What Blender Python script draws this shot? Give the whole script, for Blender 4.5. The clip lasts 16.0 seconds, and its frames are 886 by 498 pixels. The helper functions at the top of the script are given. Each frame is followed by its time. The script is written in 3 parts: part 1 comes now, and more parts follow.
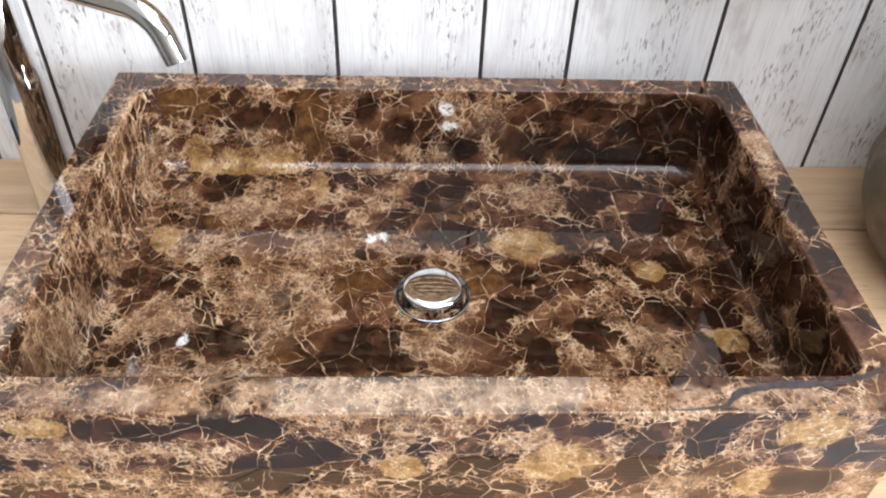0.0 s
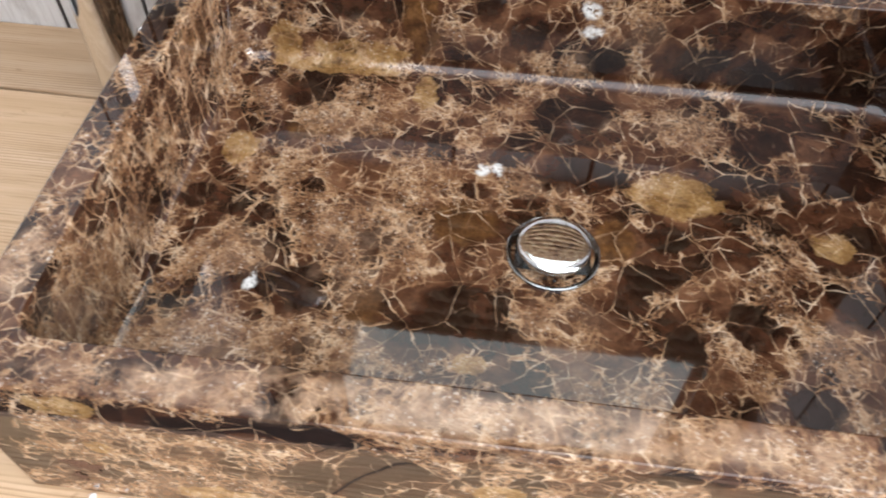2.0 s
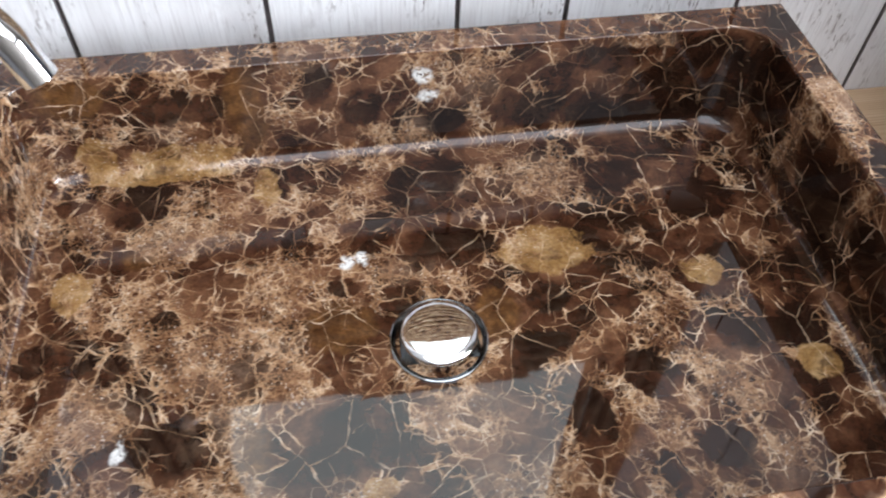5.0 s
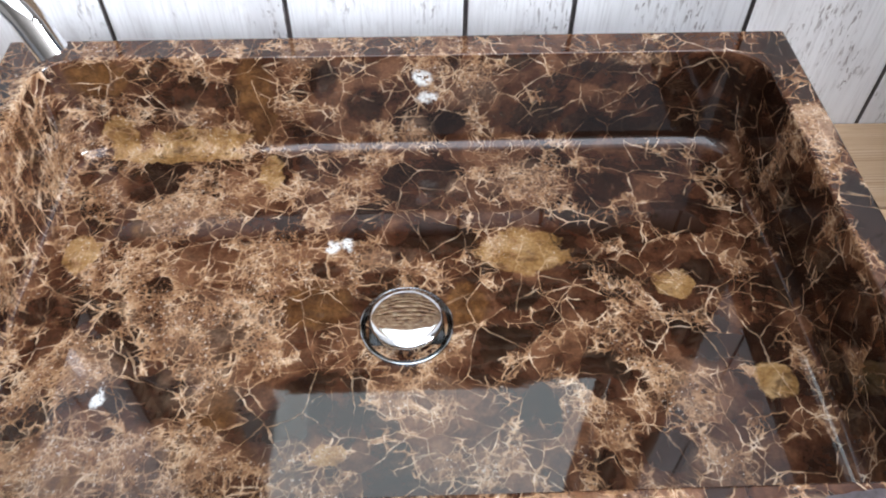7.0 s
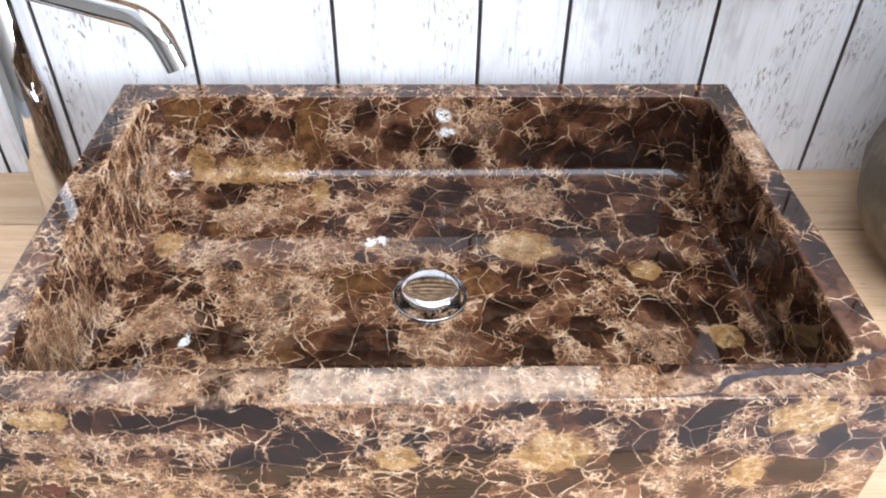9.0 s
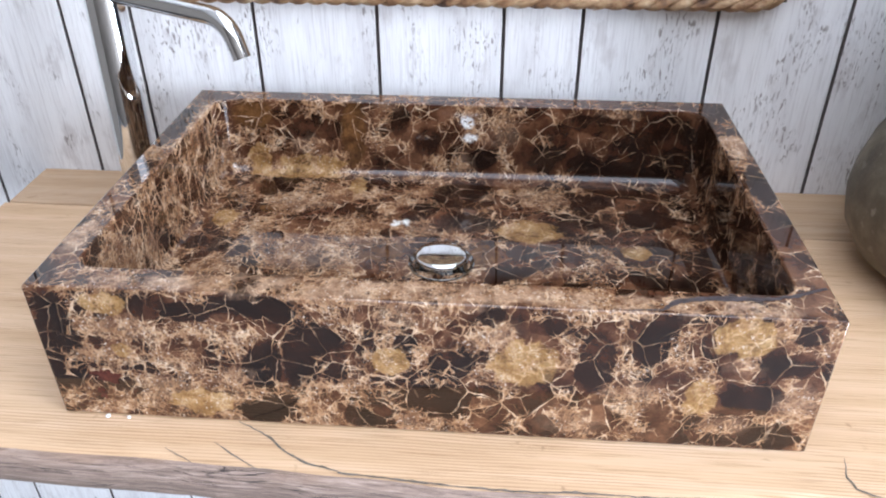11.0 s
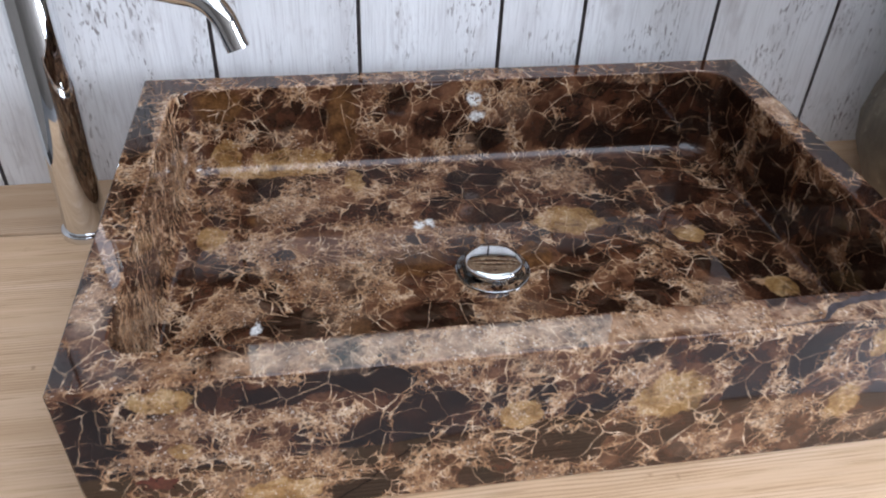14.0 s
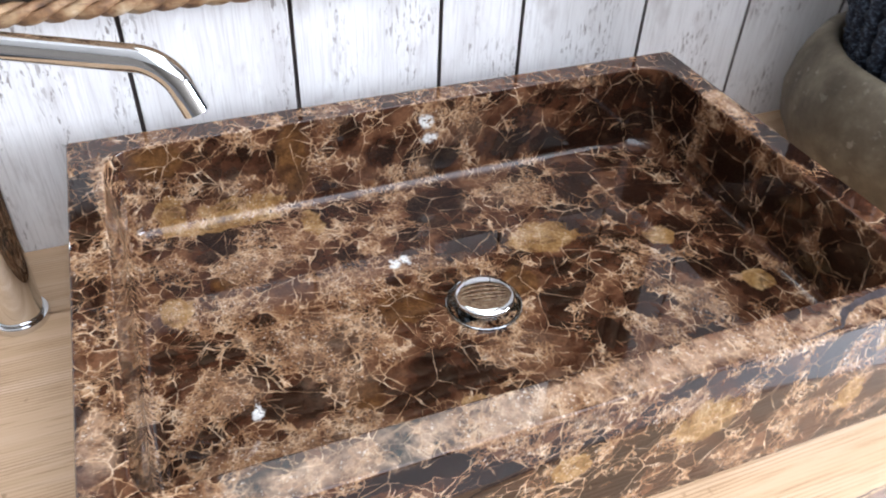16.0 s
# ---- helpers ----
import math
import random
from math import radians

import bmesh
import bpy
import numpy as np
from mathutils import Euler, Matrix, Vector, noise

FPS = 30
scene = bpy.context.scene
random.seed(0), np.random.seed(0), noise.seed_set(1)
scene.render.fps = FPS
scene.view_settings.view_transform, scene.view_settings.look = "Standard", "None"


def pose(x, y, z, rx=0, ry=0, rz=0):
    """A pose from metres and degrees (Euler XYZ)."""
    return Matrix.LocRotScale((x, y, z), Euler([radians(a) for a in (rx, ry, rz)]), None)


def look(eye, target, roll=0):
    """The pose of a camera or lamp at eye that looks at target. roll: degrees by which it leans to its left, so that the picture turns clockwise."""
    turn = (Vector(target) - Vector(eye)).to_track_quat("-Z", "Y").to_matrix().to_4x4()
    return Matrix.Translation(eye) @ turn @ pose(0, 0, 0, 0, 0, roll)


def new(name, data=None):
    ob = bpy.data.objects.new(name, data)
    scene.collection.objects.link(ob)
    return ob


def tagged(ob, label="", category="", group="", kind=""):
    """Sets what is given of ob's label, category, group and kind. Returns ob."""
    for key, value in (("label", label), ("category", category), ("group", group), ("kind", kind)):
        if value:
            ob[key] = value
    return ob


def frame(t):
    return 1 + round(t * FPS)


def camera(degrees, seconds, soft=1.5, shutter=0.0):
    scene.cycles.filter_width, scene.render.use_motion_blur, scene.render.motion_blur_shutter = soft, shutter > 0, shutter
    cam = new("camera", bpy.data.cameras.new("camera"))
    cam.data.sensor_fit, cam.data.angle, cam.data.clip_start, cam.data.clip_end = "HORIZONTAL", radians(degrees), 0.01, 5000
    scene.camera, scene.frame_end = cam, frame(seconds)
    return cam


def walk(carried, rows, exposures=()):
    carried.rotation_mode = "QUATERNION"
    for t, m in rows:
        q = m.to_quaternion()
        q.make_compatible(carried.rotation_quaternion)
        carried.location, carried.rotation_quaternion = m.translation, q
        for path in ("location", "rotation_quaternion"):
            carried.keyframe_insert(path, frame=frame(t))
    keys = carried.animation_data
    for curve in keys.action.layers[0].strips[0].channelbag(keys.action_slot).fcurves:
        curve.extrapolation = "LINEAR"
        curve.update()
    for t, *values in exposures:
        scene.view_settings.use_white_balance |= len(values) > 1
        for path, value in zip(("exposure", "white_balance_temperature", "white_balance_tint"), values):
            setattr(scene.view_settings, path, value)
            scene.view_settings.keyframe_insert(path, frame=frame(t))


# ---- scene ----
cam = camera(59.5, 16.0, soft=2.0, shutter=0.4)
PATH = [
    (0, (0.281, -0.278, 1.313), (0.365, 1.205, -0.026), 2.5),
    (0.5, (0.291, -0.252, 1.313), (0.326, 1.152, -0.111), 1.9),
    (1, (0.302, -0.2, 1.288), (0.265, 1.134, -0.201), 1.7),
    (1.5, (0.309, -0.158, 1.264), (0.2, 1.1, -0.287), 0.9),
    (2, (0.259, -0.15, 1.259), (0.13, 1.086, -0.307), 1.4),
    (2.5, (0.213, -0.155, 1.263), (0.172, 1.105, -0.289), 2.9),
    (3, (0.182, -0.17, 1.265), (0.214, 1.082, -0.294), 3.5),
    (3.5, (0.165, -0.169, 1.277), (0.296, 1.1, -0.263), 2.9),
    (4, (0.164, -0.143, 1.285), (0.418, 1.118, -0.246), 2.8),
    (4.5, (0.2, -0.11, 1.282), (0.469, 1.147, -0.25), 2.8),
    (5, (0.25, -0.082, 1.274), (0.481, 1.154, -0.282), 2.0),
    (5.2, (0.266, -0.075, 1.276), (0.498, 1.139, -0.296), 2.4),
    (7.3, (0.311, -0.145, 1.291), (0.35, 1.174, -0.212), 0.9),
    (7.5, (0.293, -0.175, 1.297), (0.333, 1.186, -0.167), 1.3),
    (8, (0.281, -0.226, 1.312), (0.331, 1.217, -0.072), 1.5),
    (8.5, (0.281, -0.265, 1.305), (0.348, 1.217, -0.037), 0.4),
    (8.7, (0.284, -0.277, 1.305), (0.355, 1.22, -0.02), 0.8),
    (10.8, (0.356, -0.445, 1.274), (0.212, 1.229, 0.189), -0.3),
    (11, (0.354, -0.448, 1.266), (0.216, 1.228, 0.184), -0.3),
    (11.5, (0.358, -0.454, 1.248), (0.209, 1.196, 0.128), -0.4),
    (12, (0.365, -0.466, 1.234), (0.196, 1.146, 0.062), -0.5),
    (12.5, (0.348, -0.445, 1.257), (0.218, 1.173, 0.088), -0.1),
    (13, (0.276, -0.401, 1.269), (0.329, 1.223, 0.103), 0.2),
    (13.5, (0.189, -0.364, 1.272), (0.427, 1.239, 0.101), 1.2),
    (14, (0.16, -0.319, 1.262), (0.453, 1.24, 0.043), 2.5),
    (14.5, (0.171, -0.246, 1.258), (0.407, 1.285, -0.007), 2.9),
    (15, (0.178, -0.208, 1.261), (0.403, 1.265, -0.074), 2.6),
    (15.5, (0.136, -0.213, 1.277), (0.569, 1.24, -0.028), 3.0),
    (16, (0.083, -0.236, 1.29), (0.678, 1.185, 0.014), 2.5),
]
EXPOSURES = [(0, 0.18, 6480, 11), (1, 0.07, 6450, 12), (2, 0.07, 6450, 12), (3, 0.06, 6400, 12), (4, 0.08, 6200, 12), (5.2, 0.11, 6230, 12), (7.3, 0.32, 6090, 12),
             (8.7, 0.40, 5990, 12), (10.8, 0.04, 5880, 13), (11.5, -0.08, 5880, 13), (12, -0.30, 5830, 13), (12.5, -0.40, 5880, 13), (13, -0.46, 5880, 13),
             (13.5, -0.48, 5880, 13), (14, -0.44, 5880, 13), (14.5, -0.38, 5930, 13), (15, -0.14, 5980, 13), (15.5, 0.00, 6030, 13), (16, 0.12, 6100, 13)]
walk(cam, [(t, look(e, g, r)) for t, e, g, r in PATH], EXPOSURES)

# ---- world and light ----
world = bpy.data.worlds.new("world")
scene.world = world
world.use_nodes = True
_sky = world.node_tree.nodes.new("ShaderNodeTexSky")
_sky.sky_type = "NISHITA"
_sky.sun_disc = False
_sky.sun_elevation = radians(48)
_sky.sun_rotation = radians(120)
_bg = world.node_tree.nodes["Background"]
world.node_tree.links.new(_sky.outputs[0], _bg.inputs[0])
_bg.inputs[1].default_value = 0.08


def area_lamp(name, eye, target, sx, sy, watts, colour):
    data = bpy.data.lights.new(name, "AREA")
    data.shape = "RECTANGLE"
    data.size, data.size_y, data.energy, data.color = sx, sy, watts, colour
    ob = new(name, data)
    ob.matrix_world = look(eye, target)
    return ob


# overhead light from an added, unseen roof window; daylight from the side window
area_lamp("added_overhead_light", (0.67, -0.95, 2.53), (0.67, -0.95, 0), 1.62, 2.5, 49, (0.96, 0.98, 1.0))
area_lamp("side_window_light", (3.03, -1.45, 1.175), (0.0, -1.45, 1.175), 1.5, 2.05, 295, (0.90, 0.95, 1.0))


# ---- materials ----
class Nodes:
    """A short hand for node materials."""

    def __init__(self, name):
        self.mat = bpy.data.materials.new(name)
        self.mat.use_nodes = True
        self.tree = self.mat.node_tree
        self.bsdf = self.tree.nodes["Principled BSDF"]
        self.co = self.add("ShaderNodeTexCoord").outputs["Object"]

    def add(self, kind, **attrs):
        n = self.tree.nodes.new(kind)
        if "operation" in attrs:
            n.operation = attrs["operation"]
        return n

    def put(self, socket, value):
        if isinstance(value, bpy.types.NodeSocket):
            self.tree.links.new(value, socket)
        elif isinstance(value, (tuple, list)) and socket.type == "RGBA" and len(value) == 3:
            socket.default_value = (*value, 1)
        else:
            socket.default_value = value

    def math(self, op, a, b=0.0, c=None, clamp=False):
        n = self.add("ShaderNodeMath", operation=op)
        n.use_clamp = clamp
        self.put(n.inputs[0], a)
        self.put(n.inputs[1], b)
        if c is not None:
            self.put(n.inputs[2], c)
        return n.outputs[0]

    def vec(self, op, a, b=None, scale=None):
        n = self.add("ShaderNodeVectorMath", operation=op)
        self.put(n.inputs[0], a)
        if b is not None:
            self.put(n.inputs[1], b)
        if scale is not None:
            self.put(n.inputs["Scale"], scale)
        return n.outputs["Value"] if op == "LENGTH" else n.outputs[0]

    def noise(self, co, scale, detail=3.0, rough=0.55, distortion=0.0, colour=False):
        n = self.add("ShaderNodeTexNoise")
        self.put(n.inputs["Vector"], co)
        n.inputs["Scale"].default_value = scale
        n.inputs["Detail"].default_value = detail
        n.inputs["Roughness"].default_value = rough
        n.inputs["Distortion"].default_value = distortion
        return n.outputs["Color" if colour else "Fac"]

    def voronoi(self, co, scale, feature="F1", out="Distance"):
        n = self.add("ShaderNodeTexVoronoi")
        n.voronoi_dimensions = "2D"
        n.feature = feature
        self.put(n.inputs["Vector"], co)
        n.inputs["Scale"].default_value = scale
        return n.outputs[out]

    def smooth(self, x, lo, hi, out_lo=0.0, out_hi=1.0):
        n = self.add("ShaderNodeMapRange")
        n.interpolation_type = "SMOOTHSTEP"
        for i, v in enumerate((x, lo, hi, out_lo, out_hi)):
            self.put(n.inputs[i], v)
        return n.outputs[0]

    def mix(self, f, a, b, blend="MIX"):
        n = self.add("ShaderNodeMix")
        n.data_type, n.blend_type = "RGBA", blend
        self.put(n.inputs[0], f)
        self.put(n.inputs[6], a)
        self.put(n.inputs[7], b)
        return n.outputs[2]

    def ramp(self, f, stops):
        n = self.add("ShaderNodeValToRGB")
        self.put(n.inputs[0], f)
        el = n.color_ramp.elements
        while len(el) < len(stops):
            el.new(0.5)
        for e, (p, c) in zip(el, stops):
            e.position, e.color = p, (*c, 1)
        return n.outputs[0]

    def bump(self, height, strength, distance):
        n = self.add("ShaderNodeBump")
        n.inputs["Strength"].default_value = strength
        n.inputs["Distance"].default_value = distance
        self.put(n.inputs["Height"], height)
        self.put(self.bsdf.inputs["Normal"], n.outputs[0])

    def finish(self, colour, rough, metal=0.0, ior=1.5):
        self.put(self.bsdf.inputs["Base Color"], colour)
        self.put(self.bsdf.inputs["Roughness"], rough)
        self.bsdf.inputs["Metallic"].default_value = metal
        self.bsdf.inputs["IOR"].default_value = ior
        return self.mat


def stretched(n, sx, sy, sz, offset=None):
    v = n.vec("MULTIPLY", n.co, (sx, sy, sz))
    return n.vec("ADD", v, offset) if offset is not None else v


# large inclusions of the stone, face by face: centre and radii in metres from the basin's front left foot
FLOOR_DARK = [
    (0.316, 0.325, 0.037, 0.033), (0.317, 0.264, 0.037, 0.020), (0.098, 0.335, 0.023, 0.027), (0.070, 0.206, 0.014, 0.015), (0.122, 0.225, 0.012, 0.009),
    (0.127, 0.134, 0.021, 0.020), (0.243, 0.128, 0.033, 0.026), (0.378, 0.211, 0.014, 0.014), (0.363, 0.177, 0.021, 0.009),
    (0.430, 0.143, 0.018, 0.020), (0.498, 0.168, 0.015, 0.019), (0.544, 0.162, 0.018, 0.022), (0.385, 0.118, 0.014, 0.020), (0.421, 0.076, 0.013, 0.014),
    (0.516, 0.285, 0.028, 0.022), (0.198, 0.344, 0.011, 0.019), (0.242, 0.240, 0.011, 0.008), (0.213, 0.278, 0.012, 0.020), (0.461, 0.088, 0.020, 0.014),
    (0.456, 0.318, 0.022, 0.017), (0.519, 0.229, 0.016, 0.013), (0.044, 0.208, 0.014, 0.013), (0.575, 0.214, 0.018, 0.022)]
FLOOR_BROWN = [(0.236, 0.208, 0.026, 0.022), (0.342, 0.203, 0.016, 0.022), (0.177, 0.125, 0.014, 0.016), (0.090, 0.085, 0.016, 0.012), (0.105, 0.285, 0.018, 0.012)]
FLOOR_OCHRE = [(0.386, 0.253, 0.040, 0.028), (0.494, 0.220, 0.017, 0.015), (0.058, 0.261, 0.017, 0.021), (0.190, 0.340, 0.012, 0.024), (0.120, 0.364, 0.056, 0.010), (0.253, 0.093, 0.013, 0.010), (0.543, 0.135, 0.017, 0.018)]
FLOOR_BEIGE = [
    (0.062, 0.075, 0.034, 0.034), (0.085, 0.160, 0.030, 0.020),
    (0.394, 0.327, 0.036, 0.024), (0.286, 0.249, 0.028, 0.011), (0.129, 0.300, 0.038, 0.022), (0.169, 0.190, 0.045, 0.030), (0.488, 0.130, 0.027, 0.026),
    (0.305, 0.132, 0.034, 0.020), (0.163, 0.145, 0.030, 0.020), (0.492, 0.075, 0.022, 0.020), (0.340, 0.322, 0.009, 0.012), (0.145, 0.090, 0.050, 0.026), (0.330, 0.085, 0.040, 0.018)]
# the first spot darkens the stone for shade in the back right corner
BACK_DARK = [
    (0.540, 0.082, 0.040, 0.046), (0.517, 0.089, 0.017, 0.024), (0.398, 0.067, 0.031, 0.018), (0.451, 0.058, 0.019, 0.022), (0.570, 0.075, 0.026, 0.050), (0.142, 0.096, 0.032, 0.016),
    (0.269, 0.082, 0.017, 0.020), (0.334, 0.063, 0.019, 0.012), (0.237, 0.107, 0.010, 0.019), (0.460, 0.110, 0.028, 0.013), (0.490, 0.056, 0.030, 0.012)]
BACK_OCHRE = [(0.068, 0.054, 0.018, 0.024), (0.131, 0.049, 0.050, 0.016)]
BACK_BROWN = [(0.184, 0.092, 0.015, 0.046), (0.065, 0.112, 0.026, 0.018)]
BACK_BEIGE = [(0.351, 0.095, 0.026, 0.022), (0.312, 0.054, 0.014, 0.018), (0.125, 0.074, 0.020, 0.012), (0.489, 0.123, 0.028, 0.006), (0.224, 0.127, 0.016, 0.008)]
FRONT_DARK = [
    (0.217, 0.068, 0.026, 0.042), (0.167, 0.120, 0.037, 0.011), (0.430, 0.082, 0.016, 0.030), (0.323, 0.075, 0.018, 0.023), (0.309, 0.035, 0.025, 0.019),
    (0.570, 0.087, 0.020, 0.013), (0.549, 0.056, 0.023, 0.014), (0.570, 0.014, 0.023, 0.015), (0.014, 0.075, 0.020, 0.052), (0.122, 0.112, 0.021, 0.010),
    (0.471, 0.101, 0.014, 0.022), (0.176, 0.062, 0.016, 0.021), (0.249, 0.012, 0.014, 0.012), (0.289, 0.092, 0.009, 0.019), (0.580, 0.116, 0.013, 0.010),
    (0.352, 0.120, 0.010, 0.009), (0.396, 0.014, 0.014, 0.012), (0.170, 0.020, 0.020, 0.016)]
FRONT_OCHRE = [
    (0.061, 0.117, 0.025, 0.011), (0.275, 0.074, 0.018, 0.018), (0.378, 0.076, 0.030, 0.028), (0.536, 0.112, 0.028, 0.023), (0.512, 0.050, 0.014, 0.024),
    (0.122, 0.020, 0.032, 0.017), (0.065, 0.071, 0.011, 0.009)]
FRONT_BEIGE = [
    (0.068, 0.093, 0.030, 0.012), (0.090, 0.034, 0.025, 0.012), (0.281, 0.115, 0.015, 0.014), (0.360, 0.104, 0.017, 0.014), (0.295, 0.010, 0.021, 0.010),
    (0.417, 0.021, 0.027, 0.016), (0.583, 0.048, 0.018, 0.023), (0.458, 0.049, 0.021, 0.018), (0.534, 0.023, 0.021, 0.011), (0.156, 0.052, 0.014, 0.008), (0.541, 0.085, 0.016, 0.009)]
RIM_BEIGE = [(0.240, 0.012, 0.200, 0.014), (0.460, 0.010, 0.110, 0.011), (0.170, 0.010, 0.055, 0.010), (0.279, 0.016, 0.045, 0.010), (0.375, 0.014, 0.046, 0.011), (0.530, 0.008, 0.046, 0.008), (0.590, 0.285, 0.014, 0.026), (0.010, 0.070, 0.014, 0.024)]
RIM_DARK = [
    (0.092, 0.016, 0.022, 0.008), (0.045, 0.011, 0.013, 0.008), (0.455, 0.022, 0.014, 0.009), (0.592, 0.120, 0.014, 0.030), (0.590, 0.375, 0.015, 0.017), (0.006, 0.022, 0.010, 0.012),
    (0.592, 0.200, 0.012, 0.040), (0.010, 0.300, 0.012, 0.060)]
# dark fragments, enlarged so the stone colour also carries this wall's shade
RIGHT_DARK_AND_SHADE = [(0.243, 0.092, 0.034, 0.030), (0.161, 0.095, 0.037, 0.023), (0.091, 0.090, 0.026, 0.026), (0.339, 0.100, 0.034, 0.032), (0.138, 0.058, 0.040, 0.014), (0.250, 0.056, 0.060, 0.010)]
RIGHT_BEIGE = [(0.292, 0.085, 0.010, 0.036), (0.128, 0.080, 0.008, 0.034)]
LEFT_STREAKED = [(0.200, 0.085, 0.160, 0.060), (0.070, 0.085, 0.080, 0.060)]
LEFT_BEIGE = [(0.075, 0.080, 0.050, 0.036), (0.150, 0.070, 0.016, 0.024), (0.362, 0.070, 0.012, 0.024)]
WHITE_FLOOR = [(0.246, 0.258, 0.006, 0.006), (0.256, 0.262, 0.007, 0.005), (0.101, 0.136, 0.004, 0.007)]
WHITE_BACK = [(0.316, 0.108, 0.007, 0.009), (0.320, 0.088, 0.008, 0.006)]


def on_face(face, spots):
    """Spots of one face as (centre, radii) in three directions."""
    deep = 0.016
    if face == "floor":
        return [((u, v, 0.040), (a, b, deep)) for u, v, a, b in spots]
    if face == "rim":
        return [((u, v, 0.131), (a, b, 0.010)) for u, v, a, b in spots]
    if face in ("front", "back"):
        return [((u, 0.0 if face == "front" else 0.374, v), (a, deep, b)) for u, v, a, b in spots]
    return [((0.025 if face == "left" else 0.576, u, v), (0.012, a, b)) for u, v, a, b in spots]


def marble():
    """Dark brown brecciated stone: whole fragments in a paler ground mass that runs from hairlines to clouds."""
    n = Nodes("brown_marble")
    p = n.co
    half = (0.5, 0.5, 0.5)
    w1 = n.vec("SUBTRACT", n.noise(p, 13, 2, colour=True), half)
    w2 = n.vec("SUBTRACT", n.noise(p, 75, 2, 0.5, colour=True), half)
    w3 = n.vec("SUBTRACT", n.noise(p, 330, 2, 0.6, colour=True), half)
    rag = n.vec("ADD", n.vec("SCALE", w2, scale=0.0060), n.vec("SCALE", w3, scale=0.0016))
    q = n.vec("ADD", n.vec("ADD", p, n.vec("SCALE", w1, scale=0.020)), rag)
    soft = n.vec("ADD", n.vec("ADD", p, n.vec("SCALE", w1, scale=0.006)), n.vec("ADD", n.vec("SCALE", w2, scale=0.014), n.vec("SCALE", w3, scale=0.0028)))

    def inclusions(items, lo, hi):
        total = None
        for centre, radii in items:
            d = n.vec("LENGTH", n.vec("DIVIDE", n.vec("SUBTRACT", soft, centre), radii))
            total = d if total is None else n.math("MINIMUM", total, d)
        return n.smooth(total, lo, hi, 1.0, 0.0)

    dark = inclusions(on_face("floor", FLOOR_DARK) + on_face("back", BACK_DARK) + on_face("front", FRONT_DARK) + on_face("rim", RIM_DARK) + on_face("right", RIGHT_DARK_AND_SHADE), 0.80, 1.12)
    brown = inclusions(on_face("floor", FLOOR_BROWN) + on_face("back", BACK_BROWN), 0.75, 1.12)
    ochre_at = inclusions(on_face("floor", FLOOR_OCHRE) + on_face("back", BACK_OCHRE) + on_face("front", FRONT_OCHRE), 0.30, 1.35)
    ochre_at = n.smooth(n.math("MULTIPLY_ADD", n.math("SUBTRACT", n.noise(q, 48, 5, 0.65), 0.5), 1.5, ochre_at), 0.42, 0.60)
    beige_at = inclusions(on_face("floor", FLOOR_BEIGE) + on_face("back", BACK_BEIGE) + on_face("front", FRONT_BEIGE) + on_face("rim", RIM_BEIGE)
                          + on_face("right", RIGHT_BEIGE) + on_face("left", LEFT_BEIGE), 0.45, 1.30)
    # how far the stone is broken up
    broken = n.math("MULTIPLY_ADD", n.math("SUBTRACT", n.noise(p, 14, 2, 0.5), 0.5), 0.50, n.noise(q, 40, 2, 0.5))
    broken = n.math("MULTIPLY_ADD", ochre_at, 0.10, broken)
    broken = n.math("MULTIPLY_ADD", beige_at, 0.16, broken)
    whole = n.math("MAXIMUM", dark, n.math("MULTIPLY", brown, 0.9))
    # the stone is paler towards the tap's end of the basin and along its front
    along = n.add("ShaderNodeSeparateXYZ")
    n.put(along.inputs[0], p)
    broken = n.math("ADD", broken, n.smooth(along.outputs[0], 0.0, 0.6, 0.045, -0.05))
    broken = n.math("ADD", broken, n.smooth(along.outputs[1], 0.0, 0.012, 0.045, 0.0))
    broken = n.math("MULTIPLY_ADD", whole, -0.16, broken)

    sizes = (27, 58, 118, 250)
    # joints stand square to the polished faces: each face has its own flat net
    facing = n.add("ShaderNodeSeparateXYZ")
    n.put(facing.inputs[0], n.vec("ABSOLUTE", n.add("ShaderNodeTexCoord").outputs["Normal"]))
    side_on = n.math("GREATER_THAN", facing.outputs[0], 0.7)
    level_on = n.math("GREATER_THAN", facing.outputs[2], 0.7)
    upright = n.math("SUBTRACT", 1.0, level_on)
    shift_face = n.math("MULTIPLY", n.math("ADD", n.math("GREATER_THAN", along.outputs[1], 0.2), n.math("MULTIPLY", side_on, n.math("GREATER_THAN", along.outputs[0], 0.3))), n.math("MULTIPLY", upright, 2.3))

    def flat(v):
        part_of = n.add("ShaderNodeSeparateXYZ")
        n.put(part_of.inputs[0], v)
        x, y, z = part_of.outputs
        across = n.math("ADD", n.math("MULTIPLY", x, n.math("SUBTRACT", 1.0, side_on)), n.math("MULTIPLY_ADD", y, side_on, shift_face))
        up = n.math("ADD", n.math("MULTIPLY", y, level_on), n.math("MULTIPLY", z, upright))
        joined = n.add("ShaderNodeCombineXYZ")
        n.put(joined.inputs[0], across)
        n.put(joined.inputs[1], up)
        return joined.outputs[0]

    square = flat(q)
    moved = [n.vec("ADD", square, (0.31 * k, 0.17 * k, 0.23 * k)) for k in range(4)]
    edge = [n.voronoi(m, size, "DISTANCE_TO_EDGE") for m, size in zip(moved, sizes)]
    cell = [n.voronoi(m, size, "F1", "Color") for m, size in zip(moved[:3], sizes)]
